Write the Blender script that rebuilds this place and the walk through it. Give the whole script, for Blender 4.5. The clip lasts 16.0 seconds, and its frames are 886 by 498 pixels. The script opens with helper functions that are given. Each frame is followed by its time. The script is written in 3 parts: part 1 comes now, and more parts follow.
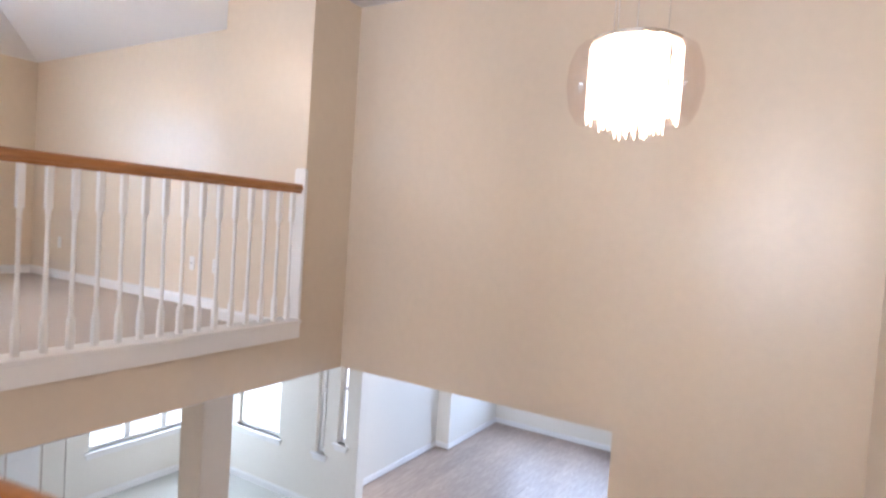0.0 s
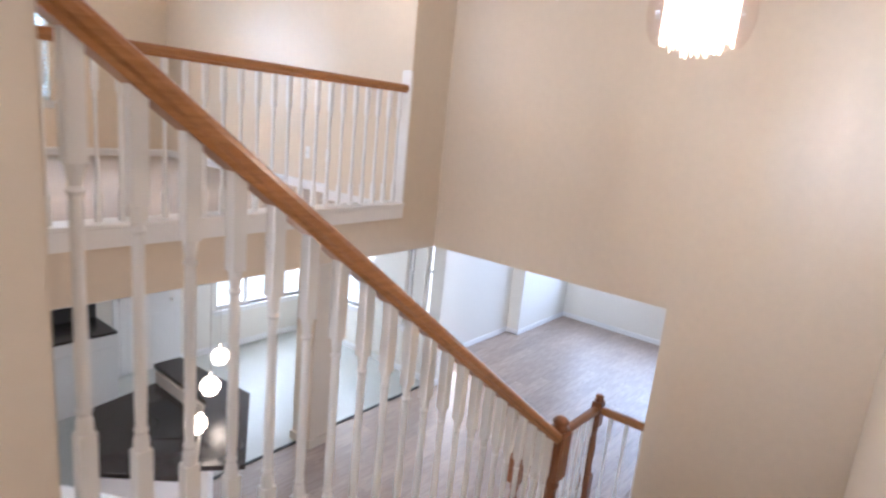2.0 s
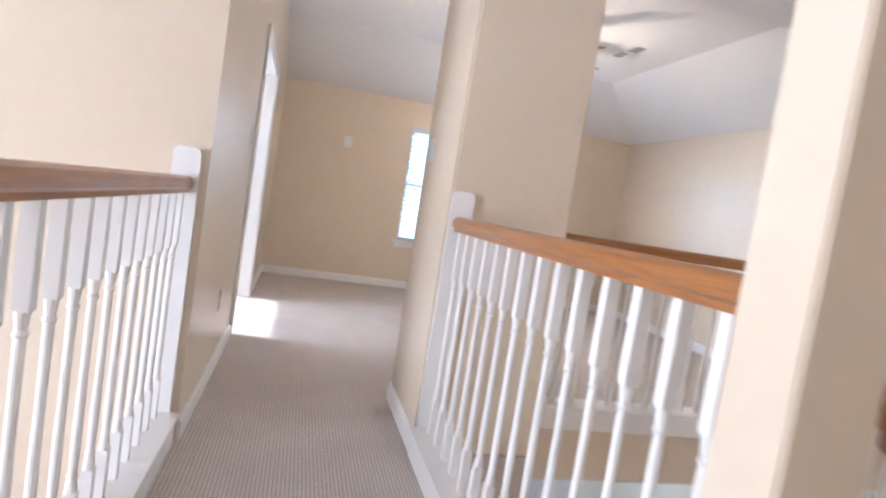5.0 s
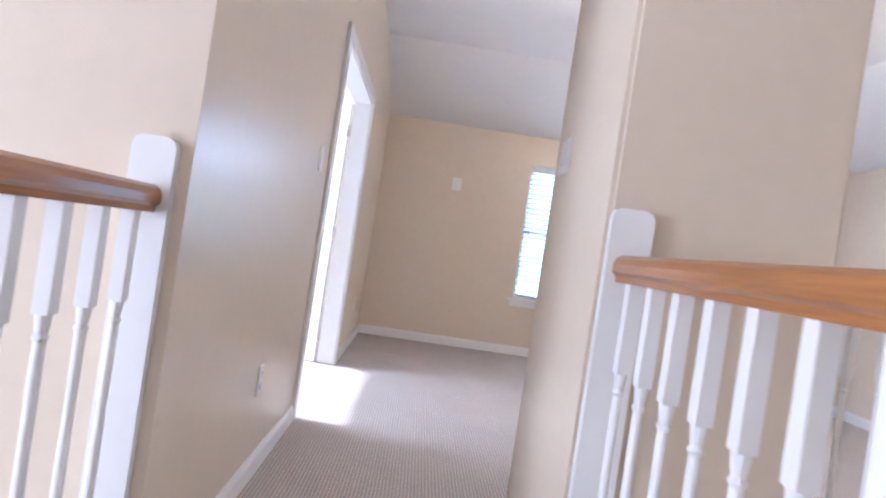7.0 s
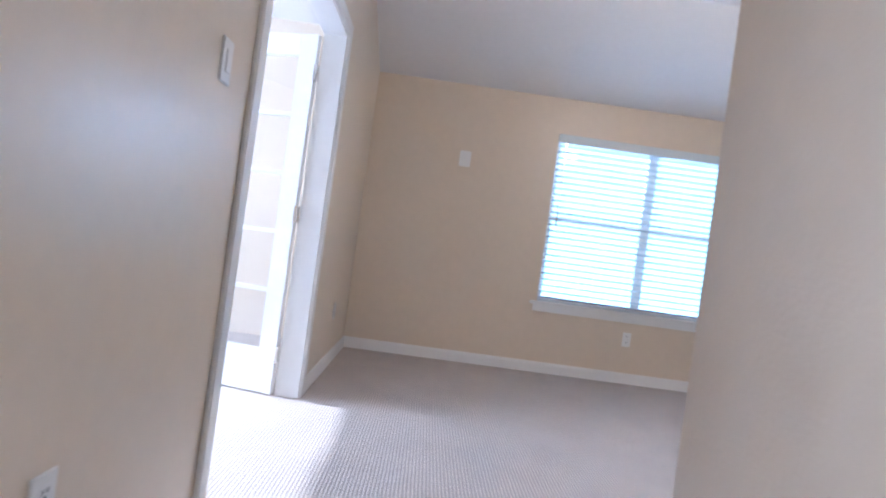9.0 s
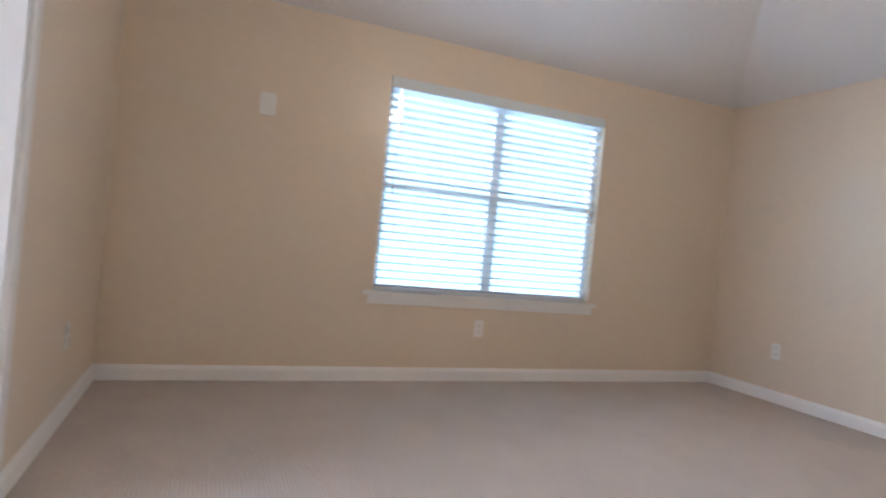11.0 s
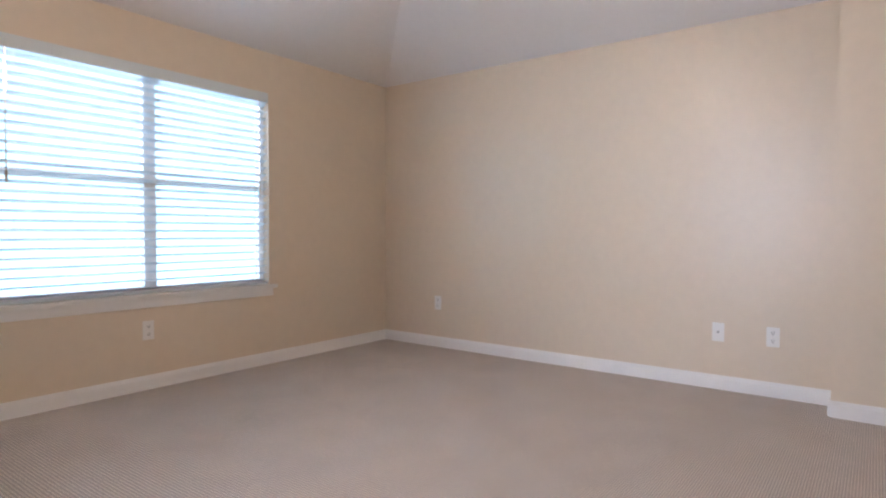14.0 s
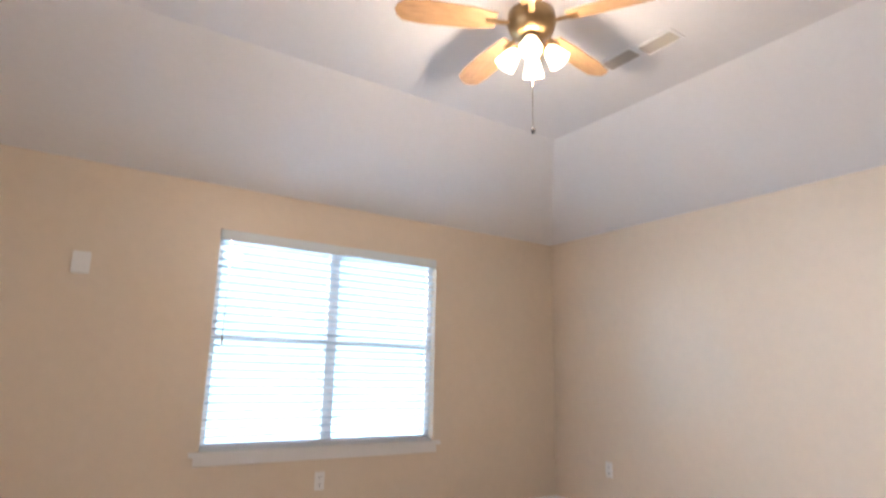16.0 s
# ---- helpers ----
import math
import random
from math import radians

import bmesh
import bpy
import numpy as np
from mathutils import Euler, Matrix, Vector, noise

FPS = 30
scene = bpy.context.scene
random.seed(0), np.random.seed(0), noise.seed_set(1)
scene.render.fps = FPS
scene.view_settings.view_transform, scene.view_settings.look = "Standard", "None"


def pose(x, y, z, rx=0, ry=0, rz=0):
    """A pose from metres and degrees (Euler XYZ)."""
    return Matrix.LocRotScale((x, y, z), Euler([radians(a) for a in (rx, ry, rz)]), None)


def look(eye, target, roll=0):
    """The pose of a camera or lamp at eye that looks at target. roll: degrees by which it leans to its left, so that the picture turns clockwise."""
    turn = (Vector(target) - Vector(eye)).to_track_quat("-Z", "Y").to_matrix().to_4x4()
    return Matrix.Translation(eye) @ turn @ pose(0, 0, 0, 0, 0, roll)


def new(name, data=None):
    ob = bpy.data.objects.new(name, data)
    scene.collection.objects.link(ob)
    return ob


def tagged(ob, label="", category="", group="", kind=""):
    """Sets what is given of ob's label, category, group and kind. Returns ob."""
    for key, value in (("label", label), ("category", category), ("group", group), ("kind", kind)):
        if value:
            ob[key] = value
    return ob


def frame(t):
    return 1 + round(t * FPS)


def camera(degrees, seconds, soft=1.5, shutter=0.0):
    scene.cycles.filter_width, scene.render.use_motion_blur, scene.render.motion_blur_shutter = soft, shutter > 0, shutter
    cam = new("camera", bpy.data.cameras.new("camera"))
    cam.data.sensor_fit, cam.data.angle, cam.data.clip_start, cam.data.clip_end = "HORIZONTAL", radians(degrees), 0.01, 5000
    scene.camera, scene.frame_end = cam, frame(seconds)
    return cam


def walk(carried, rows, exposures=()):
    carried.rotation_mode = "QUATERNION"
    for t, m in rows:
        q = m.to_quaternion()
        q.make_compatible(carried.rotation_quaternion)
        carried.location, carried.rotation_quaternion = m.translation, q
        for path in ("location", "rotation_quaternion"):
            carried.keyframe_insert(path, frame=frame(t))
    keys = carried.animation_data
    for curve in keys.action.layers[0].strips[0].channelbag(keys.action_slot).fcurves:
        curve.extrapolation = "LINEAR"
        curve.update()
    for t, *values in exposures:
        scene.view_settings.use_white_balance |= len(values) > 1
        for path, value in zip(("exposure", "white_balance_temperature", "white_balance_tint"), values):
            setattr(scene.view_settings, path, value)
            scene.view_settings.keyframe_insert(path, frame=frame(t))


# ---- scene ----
PATH = [
    (0, (0.911, 1.218, 0.801), (2.62, 2.253, 0.716), 3.8),
    (0.5, (0.727, 1.174, 0.782), (2.425, 2.209, 0.572), 4.2),
    (1, (0.594, 1.13, 0.775), (2.281, 2.163, 0.485), 4.3),
    (1.5, (0.448, 1.032, 0.754), (2.101, 2.092, 0.378), 4.4),
    (2, (0.319, 0.95, 0.772), (1.867, 2.14, 0.339), 5.7),
    (2.5, (0.144, 0.934, 0.857), (1.609, 2.232, 0.448), 6.5),
    (3, (-0.024, 0.937, 0.936), (1.352, 2.345, 0.583), 7.0),
    (3.5, (-0.142, 0.997, 0.986), (1.098, 2.533, 0.666), 7.9),
    (4, (-0.177, 1.063, 0.984), (0.784, 2.796, 0.71), 8.7),
    (4.5, (-0.192, 1.037, 1.019), (0.507, 2.982, 0.803), 9.4),
    (5, (-0.141, 1.297, 1.038), (0.349, 3.232, 0.9), 8.9),
    (7.5, (0.067, 2.666, 0.943), (0.103, 4.666, 0.943), 8.3),
    (8, (0.075, 3.022, 0.926), (0.102, 5.021, 0.913), 8.0),
    (10.5, (0.139, 4.516, 0.857), (0.541, 6.475, 0.885), 5.9),
    (11, (0.059, 4.785, 0.903), (0.799, 6.643, 0.888), 5.5),
    (11.5, (0.168, 4.802, 0.878), (1.143, 6.548, 0.871), 4.2),
    (12, (0.138, 4.892, 0.855), (1.387, 6.454, 0.831), 3.2),
    (12.5, (0.121, 4.852, 0.839), (1.558, 6.243, 0.8), 1.9),
    (13, (0.098, 4.838, 0.882), (1.663, 6.083, 0.839), 0.9),
    (13.5, (0.051, 4.88, 0.944), (1.664, 6.06, 0.888), 0.3),
    (14, (0.071, 4.863, 0.95), (1.673, 6.06, 0.893), 0.2),
    (14.5, (0.106, 4.791, 0.909), (1.539, 6.179, 1.05), 0.7),
    (15, (0.143, 4.697, 0.982), (1.439, 6.213, 1.134), 1.5),
    (15.5, (0.141, 4.613, 0.989), (1.348, 6.189, 1.228), 1.2),
    (16, (0.245, 4.543, 1.056), (1.315, 6.179, 1.479), 1.2),
]
cam = camera(74.6, 16.0, soft=2.2, shutter=0.5)
EXPOSURES = [(0.0, 0.74, 5700, 18), (2.0, 0.80, 5650, 18), (4.0, 0.76, 5400, 17), (5.0, 0.66, 5500, 16), (7.5, 0.66, 4980, 19), (8.2, 0.62, 4850, 18), (10.3, -0.05, 5250, 14), (11.3, 0.20, 5650, 17), (12.5, 0.28, 5750, 20), (14.0, 0.12, 5800, 19), (16.0, 0.42, 5850, 18)]
walk(cam, [(t, look(eye, target, roll)) for t, eye, target, roll in PATH], EXPOSURES)

# ---------------------------------------------------------------- light
world = bpy.data.worlds.new("world")
scene.world = world
world.use_nodes = True
wn = world.node_tree.nodes
sky = wn.new("ShaderNodeTexSky")
sky.sky_type, sky.sun_disc = "NISHITA", False
sky.sun_elevation, sky.sun_rotation = radians(30), radians(-90)
wn["Background"].inputs["Strength"].default_value = 0.15
world.node_tree.links.new(sky.outputs["Color"], wn["Background"].inputs["Color"])

sun = new("sun", bpy.data.lights.new("sun", "SUN"))
sun.data.energy, sun.data.angle, sun.data.color = 5.0, radians(0.5), (1.0, 0.95, 0.86)
sun.matrix_world = look((-8, 7.1, 5.10), (0, 6.15, 0.2))


def window_light(name, eye, target, sx, sy, watts, color=(0.80, 0.89, 1.0)):
    lamp = new(name, bpy.data.lights.new(name, "AREA"))
    lamp.data.shape, lamp.data.size, lamp.data.size_y = "RECTANGLE", sx, sy
    lamp.data.energy, lamp.data.color = watts, color
    lamp.matrix_world = look(eye, target)
    return lamp


LIGHTS = [
    ("loft_window_light", (1.93, 10.1, 2.75), (1.93, 4.5, 0.6), 3.3, 2.6, 300, (0.72, 0.85, 1.0)),
    ("study_window_light", (-4.0, 6.3, 1.4), (0, 6.3, 1.2), 2.3, 2.0, 225),
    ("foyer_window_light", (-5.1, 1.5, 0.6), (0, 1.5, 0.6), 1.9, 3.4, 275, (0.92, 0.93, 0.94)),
    ("kitchen_window_light", (5.4, 8.85, -1.7), (5.1, 4, -1.8), 2.8, 2.5, 110, (0.96, 0.98, 1.0)),
    ("kitchen_side_light", (6.85, 6.9, -1.7), (2, 6.8, -1.8), 3.2, 2.6, 100, (0.96, 0.98, 1.0)),
    ("family_window_light", (11.4, 3.4, -1.3), (5, 3.4, -2.4), 4.6, 1.9, 260, (0.62, 0.78, 1.0)),
]
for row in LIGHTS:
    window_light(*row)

# ---------------------------------------------------------------- materials


def shader(name, color, rough=0.6, scale=8.0, vary=0.06, bump=0.0, bump_scale=120.0, metal=0.0, spec=0.5, sheen=0.0):
    m = bpy.data.materials.new(name)
    m.use_nodes = True
    n, l = m.node_tree.nodes, m.node_tree.links
    b = n["Principled BSDF"]
    b.inputs["Roughness"].default_value = rough
    b.inputs["Metallic"].default_value = metal
    b.inputs["Specular IOR Level"].default_value = spec
    if sheen:
        b.inputs["Sheen Weight"].default_value = sheen
    co = n.new("ShaderNodeTexCoord")
    big = n.new("ShaderNodeTexNoise")
    big.inputs["Scale"].default_value, big.inputs["Detail"].default_value = scale * 0.15, 4
    fine = n.new("ShaderNodeTexNoise")
    fine.inputs["Scale"].default_value, fine.inputs["Detail"].default_value = scale * 6, 3
    l.new(co.outputs["Object"], big.inputs["Vector"])
    l.new(co.outputs["Object"], fine.inputs["Vector"])
    both = n.new("ShaderNodeMath")
    both.operation = "ADD"
    l.new(big.outputs["Fac"], both.inputs[0])
    l.new(fine.outputs["Fac"], both.inputs[1])
    ramp = n.new("ShaderNodeMapRange")
    ramp.inputs["From Min"].default_value, ramp.inputs["From Max"].default_value = 0.6, 1.4
    ramp.inputs["To Min"].default_value, ramp.inputs["To Max"].default_value = 1 - vary, 1 + vary
    l.new(both.outputs[0], ramp.inputs["Value"])
    mul = n.new("ShaderNodeVectorMath")
    mul.operation = "SCALE"
    mul.inputs[0].default_value = color
    l.new(ramp.outputs["Result"], mul.inputs["Scale"])
    l.new(mul.outputs["Vector"], b.inputs["Base Color"])
    if bump:
        tex = n.new("ShaderNodeTexNoise")
        tex.inputs["Scale"].default_value, tex.inputs["Detail"].default_value = bump_scale, 3
        l.new(co.outputs["Object"], tex.inputs["Vector"])
        bp = n.new("ShaderNodeBump")
        bp.inputs["Strength"].default_value, bp.inputs["Distance"].default_value = bump, 0.004
        l.new(tex.outputs["Fac"], bp.inputs["Height"])
        l.new(bp.outputs["Normal"], b.inputs["Normal"])
    return m


def wood(name, light, dark, rough, stretch, scale=6.0, coat=0.0):
    m = shader(name, light, rough)
    n, l = m.node_tree.nodes, m.node_tree.links
    b = n["Principled BSDF"]
    co = n.new("ShaderNodeTexCoord")
    mp = n.new("ShaderNodeMapping")
    mp.inputs["Scale"].default_value = stretch
    l.new(co.outputs["Object"], mp.inputs["Vector"])
    tx = n.new("ShaderNodeTexNoise")
    tx.inputs["Scale"].default_value, tx.inputs["Detail"].default_value, tx.inputs["Distortion"].default_value = scale, 8, 0.6
    l.new(mp.outputs["Vector"], tx.inputs["Vector"])
    rp = n.new("ShaderNodeValToRGB")
    rp.color_ramp.elements[0].position, rp.color_ramp.elements[1].position = 0.32, 0.68
    rp.color_ramp.elements[0].color, rp.color_ramp.elements[1].color = (*dark, 1), (*light, 1)
    l.new(tx.outputs["Fac"], rp.inputs["Fac"])
    info = n.new("ShaderNodeObjectInfo")
    var = n.new("ShaderNodeMapRange")
    var.inputs["To Min"].default_value, var.inputs["To Max"].default_value = 0.88, 1.1
    l.new(info.outputs["Random"], var.inputs["Value"])
    sc = n.new("ShaderNodeVectorMath")
    sc.operation = "SCALE"
    l.new(rp.outputs["Color"], sc.inputs[0])
    l.new(var.outputs["Result"], sc.inputs["Scale"])
    l.new(sc.outputs["Vector"], b.inputs["Base Color"])
    bp = n.new("ShaderNodeBump")
    bp.inputs["Strength"].default_value, bp.inputs["Distance"].default_value = 0.15, 0.002
    l.new(tx.outputs["Fac"], bp.inputs["Height"])
    l.new(bp.outputs["Normal"], b.inputs["Normal"])
    b.inputs["Coat Weight"].default_value = coat
    return m


def carpet_material():
    m = shader("carpet_loop", (0.66, 0.59, 0.53), 0.95, 22, 0.10, spec=0.1)
    n, l = m.node_tree.nodes, m.node_tree.links
    b = n["Principled BSDF"]
    co = n.new("ShaderNodeTexCoord")
    waves = []
    for axis, freq in (("X", 21.0), ("Y", 30.0)):
        w = n.new("ShaderNodeTexWave")
        w.bands_direction = axis
        w.inputs["Scale"].default_value, w.inputs["Distortion"].default_value = freq, 1.6
        w.inputs["Detail"].default_value, w.inputs["Detail Scale"].default_value = 2, 3
        l.new(co.outputs["Object"], w.inputs["Vector"])
        waves.append(w)
    mx = n.new("ShaderNodeMath")
    mx.operation = "MULTIPLY"
    l.new(waves[0].outputs["Fac"], mx.inputs[0])
    l.new(waves[1].outputs["Fac"], mx.inputs[1])
    bp = n.new("ShaderNodeBump")
    bp.inputs["Strength"].default_value, bp.inputs["Distance"].default_value = 0.6, 0.005
    l.new(mx.outputs[0], bp.inputs["Height"])
    l.new(bp.outputs["Normal"], b.inputs["Normal"])
    old = b.inputs["Base Color"].links[0].from_socket
    # Groove shade put into the colour too: ribs lighter, gaps between them darker.
    mr = n.new("ShaderNodeMapRange")
    mr.inputs["To Min"].default_value, mr.inputs["To Max"].default_value = 0.68, 1.34
    l.new(mx.outputs[0], mr.inputs["Value"])
    sc = n.new("ShaderNodeVectorMath")
    sc.operation = "SCALE"
    l.new(old, sc.inputs[0])
    l.new(mr.outputs["Result"], sc.inputs["Scale"])
    l.new(sc.outputs["Vector"], b.inputs["Base Color"])
    return m


def glow(name, color, strength):
    m = bpy.data.materials.new(name)
    m.use_nodes = True
    b = m.node_tree.nodes["Principled BSDF"]
    b.inputs["Base Color"].default_value = (*color, 1)
    b.inputs["Emission Color"].default_value = (*color, 1)
    b.inputs["Emission Strength"].default_value = strength
    return m


def glass(name, color=(1, 1, 1), gloss=0.06):
    """Thin clear glass: mostly see-through, with a faint sharp reflection."""
    m = bpy.data.materials.new(name)
    m.use_nodes = True
    n, l = m.node_tree.nodes, m.node_tree.links
    n.remove(n["Principled BSDF"])
    clear, shine, mix = n.new("ShaderNodeBsdfTransparent"), n.new("ShaderNodeBsdfGlossy"), n.new("ShaderNodeMixShader")
    clear.inputs["Color"].default_value = (*color, 1)
    shine.inputs["Roughness"].default_value = 0.03
    mix.inputs[0].default_value = gloss
    l.new(clear.outputs[0], mix.inputs[1])
    l.new(shine.outputs[0], mix.inputs[2])
    l.new(mix.outputs[0], n["Material Output"].inputs["Surface"])
    return m


M_WALL = shader("wall_paint", (0.70, 0.60, 0.47), 0.30, 3, 0.03, 0.12, 140, spec=0.42)
M_CEIL = shader("ceiling_paint", (0.80, 0.79, 0.78), 0.85, 4, 0.02, 0.25, 220)
M_TRIM = shader("trim_paint", (0.82, 0.81, 0.79), 0.35, 5, 0.02, 0.04, 60)
M_CREAM = shader("white_wall_paint", (0.78, 0.745, 0.67), 0.6, 4, 0.02, 0.12, 140)
M_OAK = wood("oak_handrail", (0.44, 0.19, 0.058), (0.32, 0.125, 0.034), 0.28, (26, 2, 30), 3.0, 0.3)
M_OAK_CROSS = wood("oak_handrail_cross_grain", (0.42, 0.18, 0.055), (0.31, 0.12, 0.032), 0.30, (2, 26, 30), 3.0, 0.3)
M_NEWEL = wood("dark_oak", (0.30, 0.12, 0.05), (0.17, 0.06, 0.025), 0.3, (14, 14, 1.2), 5.0, 0.3)
M_CARPET = carpet_material()
M_PLANK = wood("laminate_plank", (0.46, 0.36, 0.29), (0.33, 0.25, 0.20), 0.42, (1.3, 12, 1), 3.0, 0.0)
M_TILE = shader("grey_floor_tile", (0.50, 0.51, 0.47), 0.35, 4, 0.05, 0.1, 40)
M_GRANITE = shader("dark_granite", (0.035, 0.028, 0.026), 0.22, 30, 0.4)
M_PLASTIC = shader("white_plastic", (0.80, 0.79, 0.76), 0.4, 6, 0.02)
M_DARK = shader("dark_slot", (0.03, 0.03, 0.03), 0.6)
M_BLIND = shader("blind_slat", (0.66, 0.72, 0.74), 0.5, 6, 0.02)
M_CHROME = shader("chrome", (0.75, 0.72, 0.68), 0.15, 6, 0.02, metal=1.0)
M_BRASS = shader("antique_brass", (0.32, 0.22, 0.11), 0.3, 6, 0.05, metal=1.0)
M_BLADE = wood("fan_blade_oak", (0.50, 0.31, 0.15), (0.38, 0.22, 0.10), 0.4, (3, 12, 3), 4.0)
M_GLASS = glass("clear_glass")
M_GLOBE = glass("clear_drum_glass", (0.99, 0.97, 0.96), 0.07)
M_BULB = glow("lamp_glow", (1.0, 0.82, 0.60), 18.0)
# Bulb light put into the rods as a glow of their own.
M_CRYSTAL = glow("crystal_rod_glow", (1.0, 0.88, 0.74), 1.5)
M_PENDANT = glow("pendant_glow", (1.0, 0.82, 0.60), 9.0)
M_SHADE = glow("frosted_shade_lit", (1.0, 0.74, 0.42), 7.0)
M_BACKDROP_GLOW = glow("glowing_backdrop", (0.55, 0.86, 1.0), 1.5)
M_PALE_GROUND = shader("glare_pale_ground", (0.60, 0.58, 0.54), 0.9, 3, 0.12)
M_VENT = shader("vent_enamel", (0.46, 0.41, 0.34), 0.5)

# ---------------------------------------------------------------- mesh tools


def mesh_object(name, bm, material, parent=None, label="", smooth=False):
    me = bpy.data.meshes.new(name)
    bmesh.ops.recalc_face_normals(bm, faces=bm.faces[:])
    if smooth:
        for f in bm.faces:
            f.smooth = True
    bm.to_mesh(me)
    bm.free()
    if material:
        me.materials.append(material)
    ob = new(name, me)
    if parent:
        ob.parent = parent
    if label:
        tagged(ob, label)
    return ob


def part(name, bm, material, parent, label="", smooth=False):
    return mesh_object(name, bm, material, parent, label, smooth)


def add_box(bm, x0, x1, y0, y1, z0, z1, bevel=0.0):
    vs = [bm.verts.new((x, y, z)) for x in (x0, x1) for y in (y0, y1) for z in (z0, z1)]
    fs = [bm.faces.new([vs[i] for i in q]) for q in ((0, 1, 3, 2), (4, 6, 7, 5), (0, 4, 5, 1), (2, 3, 7, 6), (0, 2, 6, 4), (1, 5, 7, 3))]
    if bevel:
        edges = list({e for f in fs for e in f.edges})
        bmesh.ops.recalc_face_normals(bm, faces=fs)
        bmesh.ops.bevel(bm, geom=edges, offset=bevel, segments=2, affect="EDGES")


def box(*size, bevel=0.0):
    bm = bmesh.new()
    add_box(bm, *size, bevel=bevel)
    return bm


def boxes(rows, bevel=0.0):
    bm = bmesh.new()
    for r in rows:
        add_box(bm, *r, bevel=bevel)
    return bm


def lathe(profile, segments=12, bm=None, at=(0, 0, 0)):
    bm = bm or bmesh.new()
    rings = []
    for r, z in profile:
        rings.append([bm.verts.new((at[0] + r * math.cos(2 * math.pi * i / segments), at[1] + r * math.sin(2 * math.pi * i / segments), at[2] + z)) for i in range(segments)])
    for a, b in zip(rings, rings[1:]):
        for i in range(segments):
            j = (i + 1) % segments
            bm.faces.new((a[i], a[j], b[j], b[i]))
    bm.faces.new(rings[0][::-1])
    bm.faces.new(rings[-1])
    return bm


def prism(points, z0, z1):
    bm = bmesh.new()
    low = [bm.verts.new((x, y, z0)) for x, y in points]
    top = [bm.verts.new((x, y, z1)) for x, y in points]
    bm.faces.new(low[::-1])
    bm.faces.new(top)
    for i in range(len(points)):
        j = (i + 1) % len(points)
        bm.faces.new((low[i], low[j], top[j], top[i]))
    return bm


def sweep(profile, a, b):
    """A straight moulding with the given (side, up) profile from a to b."""
    a, b = Vector(a), Vector(b)
    way = (b - a).normalized()
    side = way.cross(Vector((0, 0, 1))).normalized()
    up = Vector((0, 0, 1))
    bm = bmesh.new()
    ends = [[bm.verts.new(p + side * s + up * u) for s, u in profile] for p in (a, b)]
    bm.faces.new(ends[0][::-1])
    bm.faces.new(ends[1])
    for i in range(len(profile)):
        j = (i + 1) % len(profile)
        bm.faces.new((ends[0][i], ends[0][j], ends[1][j], ends[1][i]))
    return bm


def wall(name, x0, x1, y0, y1, z0, z1, holes=(), material=None, label="painted cream wall"):
    """A wall along its longer side; holes are (from, to, low, high) along that side."""
    along_x = (x1 - x0) > (y1 - y0)
    lo, hi = (x0, x1) if along_x else (y0, y1)
    rows, at = [], lo
    for a, b, low, high in sorted(holes):
        rows += [(at, a, z0, z1), (a, b, z0, low), (a, b, high, z1)]
        at = b
    rows.append((at, hi, z0, z1))
    rows = [r for r in rows if r[1] - r[0] > 1e-4 and r[3] - r[2] > 1e-4]
    bm = bmesh.new()
    for a, b, c, d in rows:
        add_box(bm, *((a, b, y0, y1) if along_x else (x0, x1, a, b)), c, d)
    return tagged(mesh_object(name, bm, material or M_WALL), label, "wall", kind="structure")


def structure(name, bm, material, label, category):
    return tagged(mesh_object(name, bm, material), label, category, kind="structure")


def thing(name, at, label, category, group=""):
    ob = new(name)
    ob.location = at
    return tagged(ob, label, category, group)


# ---------------------------------------------------------------- plan
ZL, ZC, ZH, ZV = -2.85, -0.345, 2.38, 2.73   # lower floor, lower ceiling, hall ceiling, loft ceiling
XL, XR = -0.50, 0.47                        # hall faces
YW, XG = 8.53, 4.09                         # loft window wall, loft side wall
YG = 4.14                                   # gallery edge
XF = 4.33                                   # tall wall beyond the stairwell
YS = 0.85                                   # wall beside the stairs
YB = 3.72                                   # ends of the hall railings
YR = 1.93                                   # stair rail

ZF = -0.045                                 # carpet level upstairs

# ground and shell
# Outdoor glare put into the ground's colour: pale so window views look white.
structure("ground", box(-400, 400, -400, 400, -3.25, -3.05), M_PALE_GROUND, "ground around the house, coloured pale for outdoor glare", "ground")
# Added glowing panel: brightens the view through the loft window's lower half.
structure("backdrop", box(-10, 16, 15.0, 15.1, -3.05, 9.0), M_BACKDROP_GLOW, "glowing pale-blue panel standing in for sky beyond the window", "backdrop")
# Unseen slab added above the ceilings to keep sun out of cracks.
structure("sun_block_slab", box(-5.6, 12.0, -2.0, 9.5, 3.25, 3.45), M_CEIL, "unseen plain white slab keeping sun out of the rooms", "roof")

# upper floors with carpet
structure("floor_hall", boxes([(XL - 0.14, 0.20, -1.6, YB, ZC, ZF), (0.20, XR + 0.13, -1.6, YS, ZC, ZF), (0.20, XR + 0.13, 1.86, YB, ZC, ZF), (0.20, XR + 0.13, YS, 1.86, ZC, -0.19)]), M_CARPET, "beige ribbed loop carpet in the hall", "floor")
structure("floor_loft", boxes([(XL - 0.14, XG + 0.1, YG + 0.10, YW + 0.1, ZC, ZF), (XL - 0.14, 1.037, YB, YG + 0.10, ZC, ZF)]), M_CARPET, "beige ribbed loop carpet in the loft", "floor")
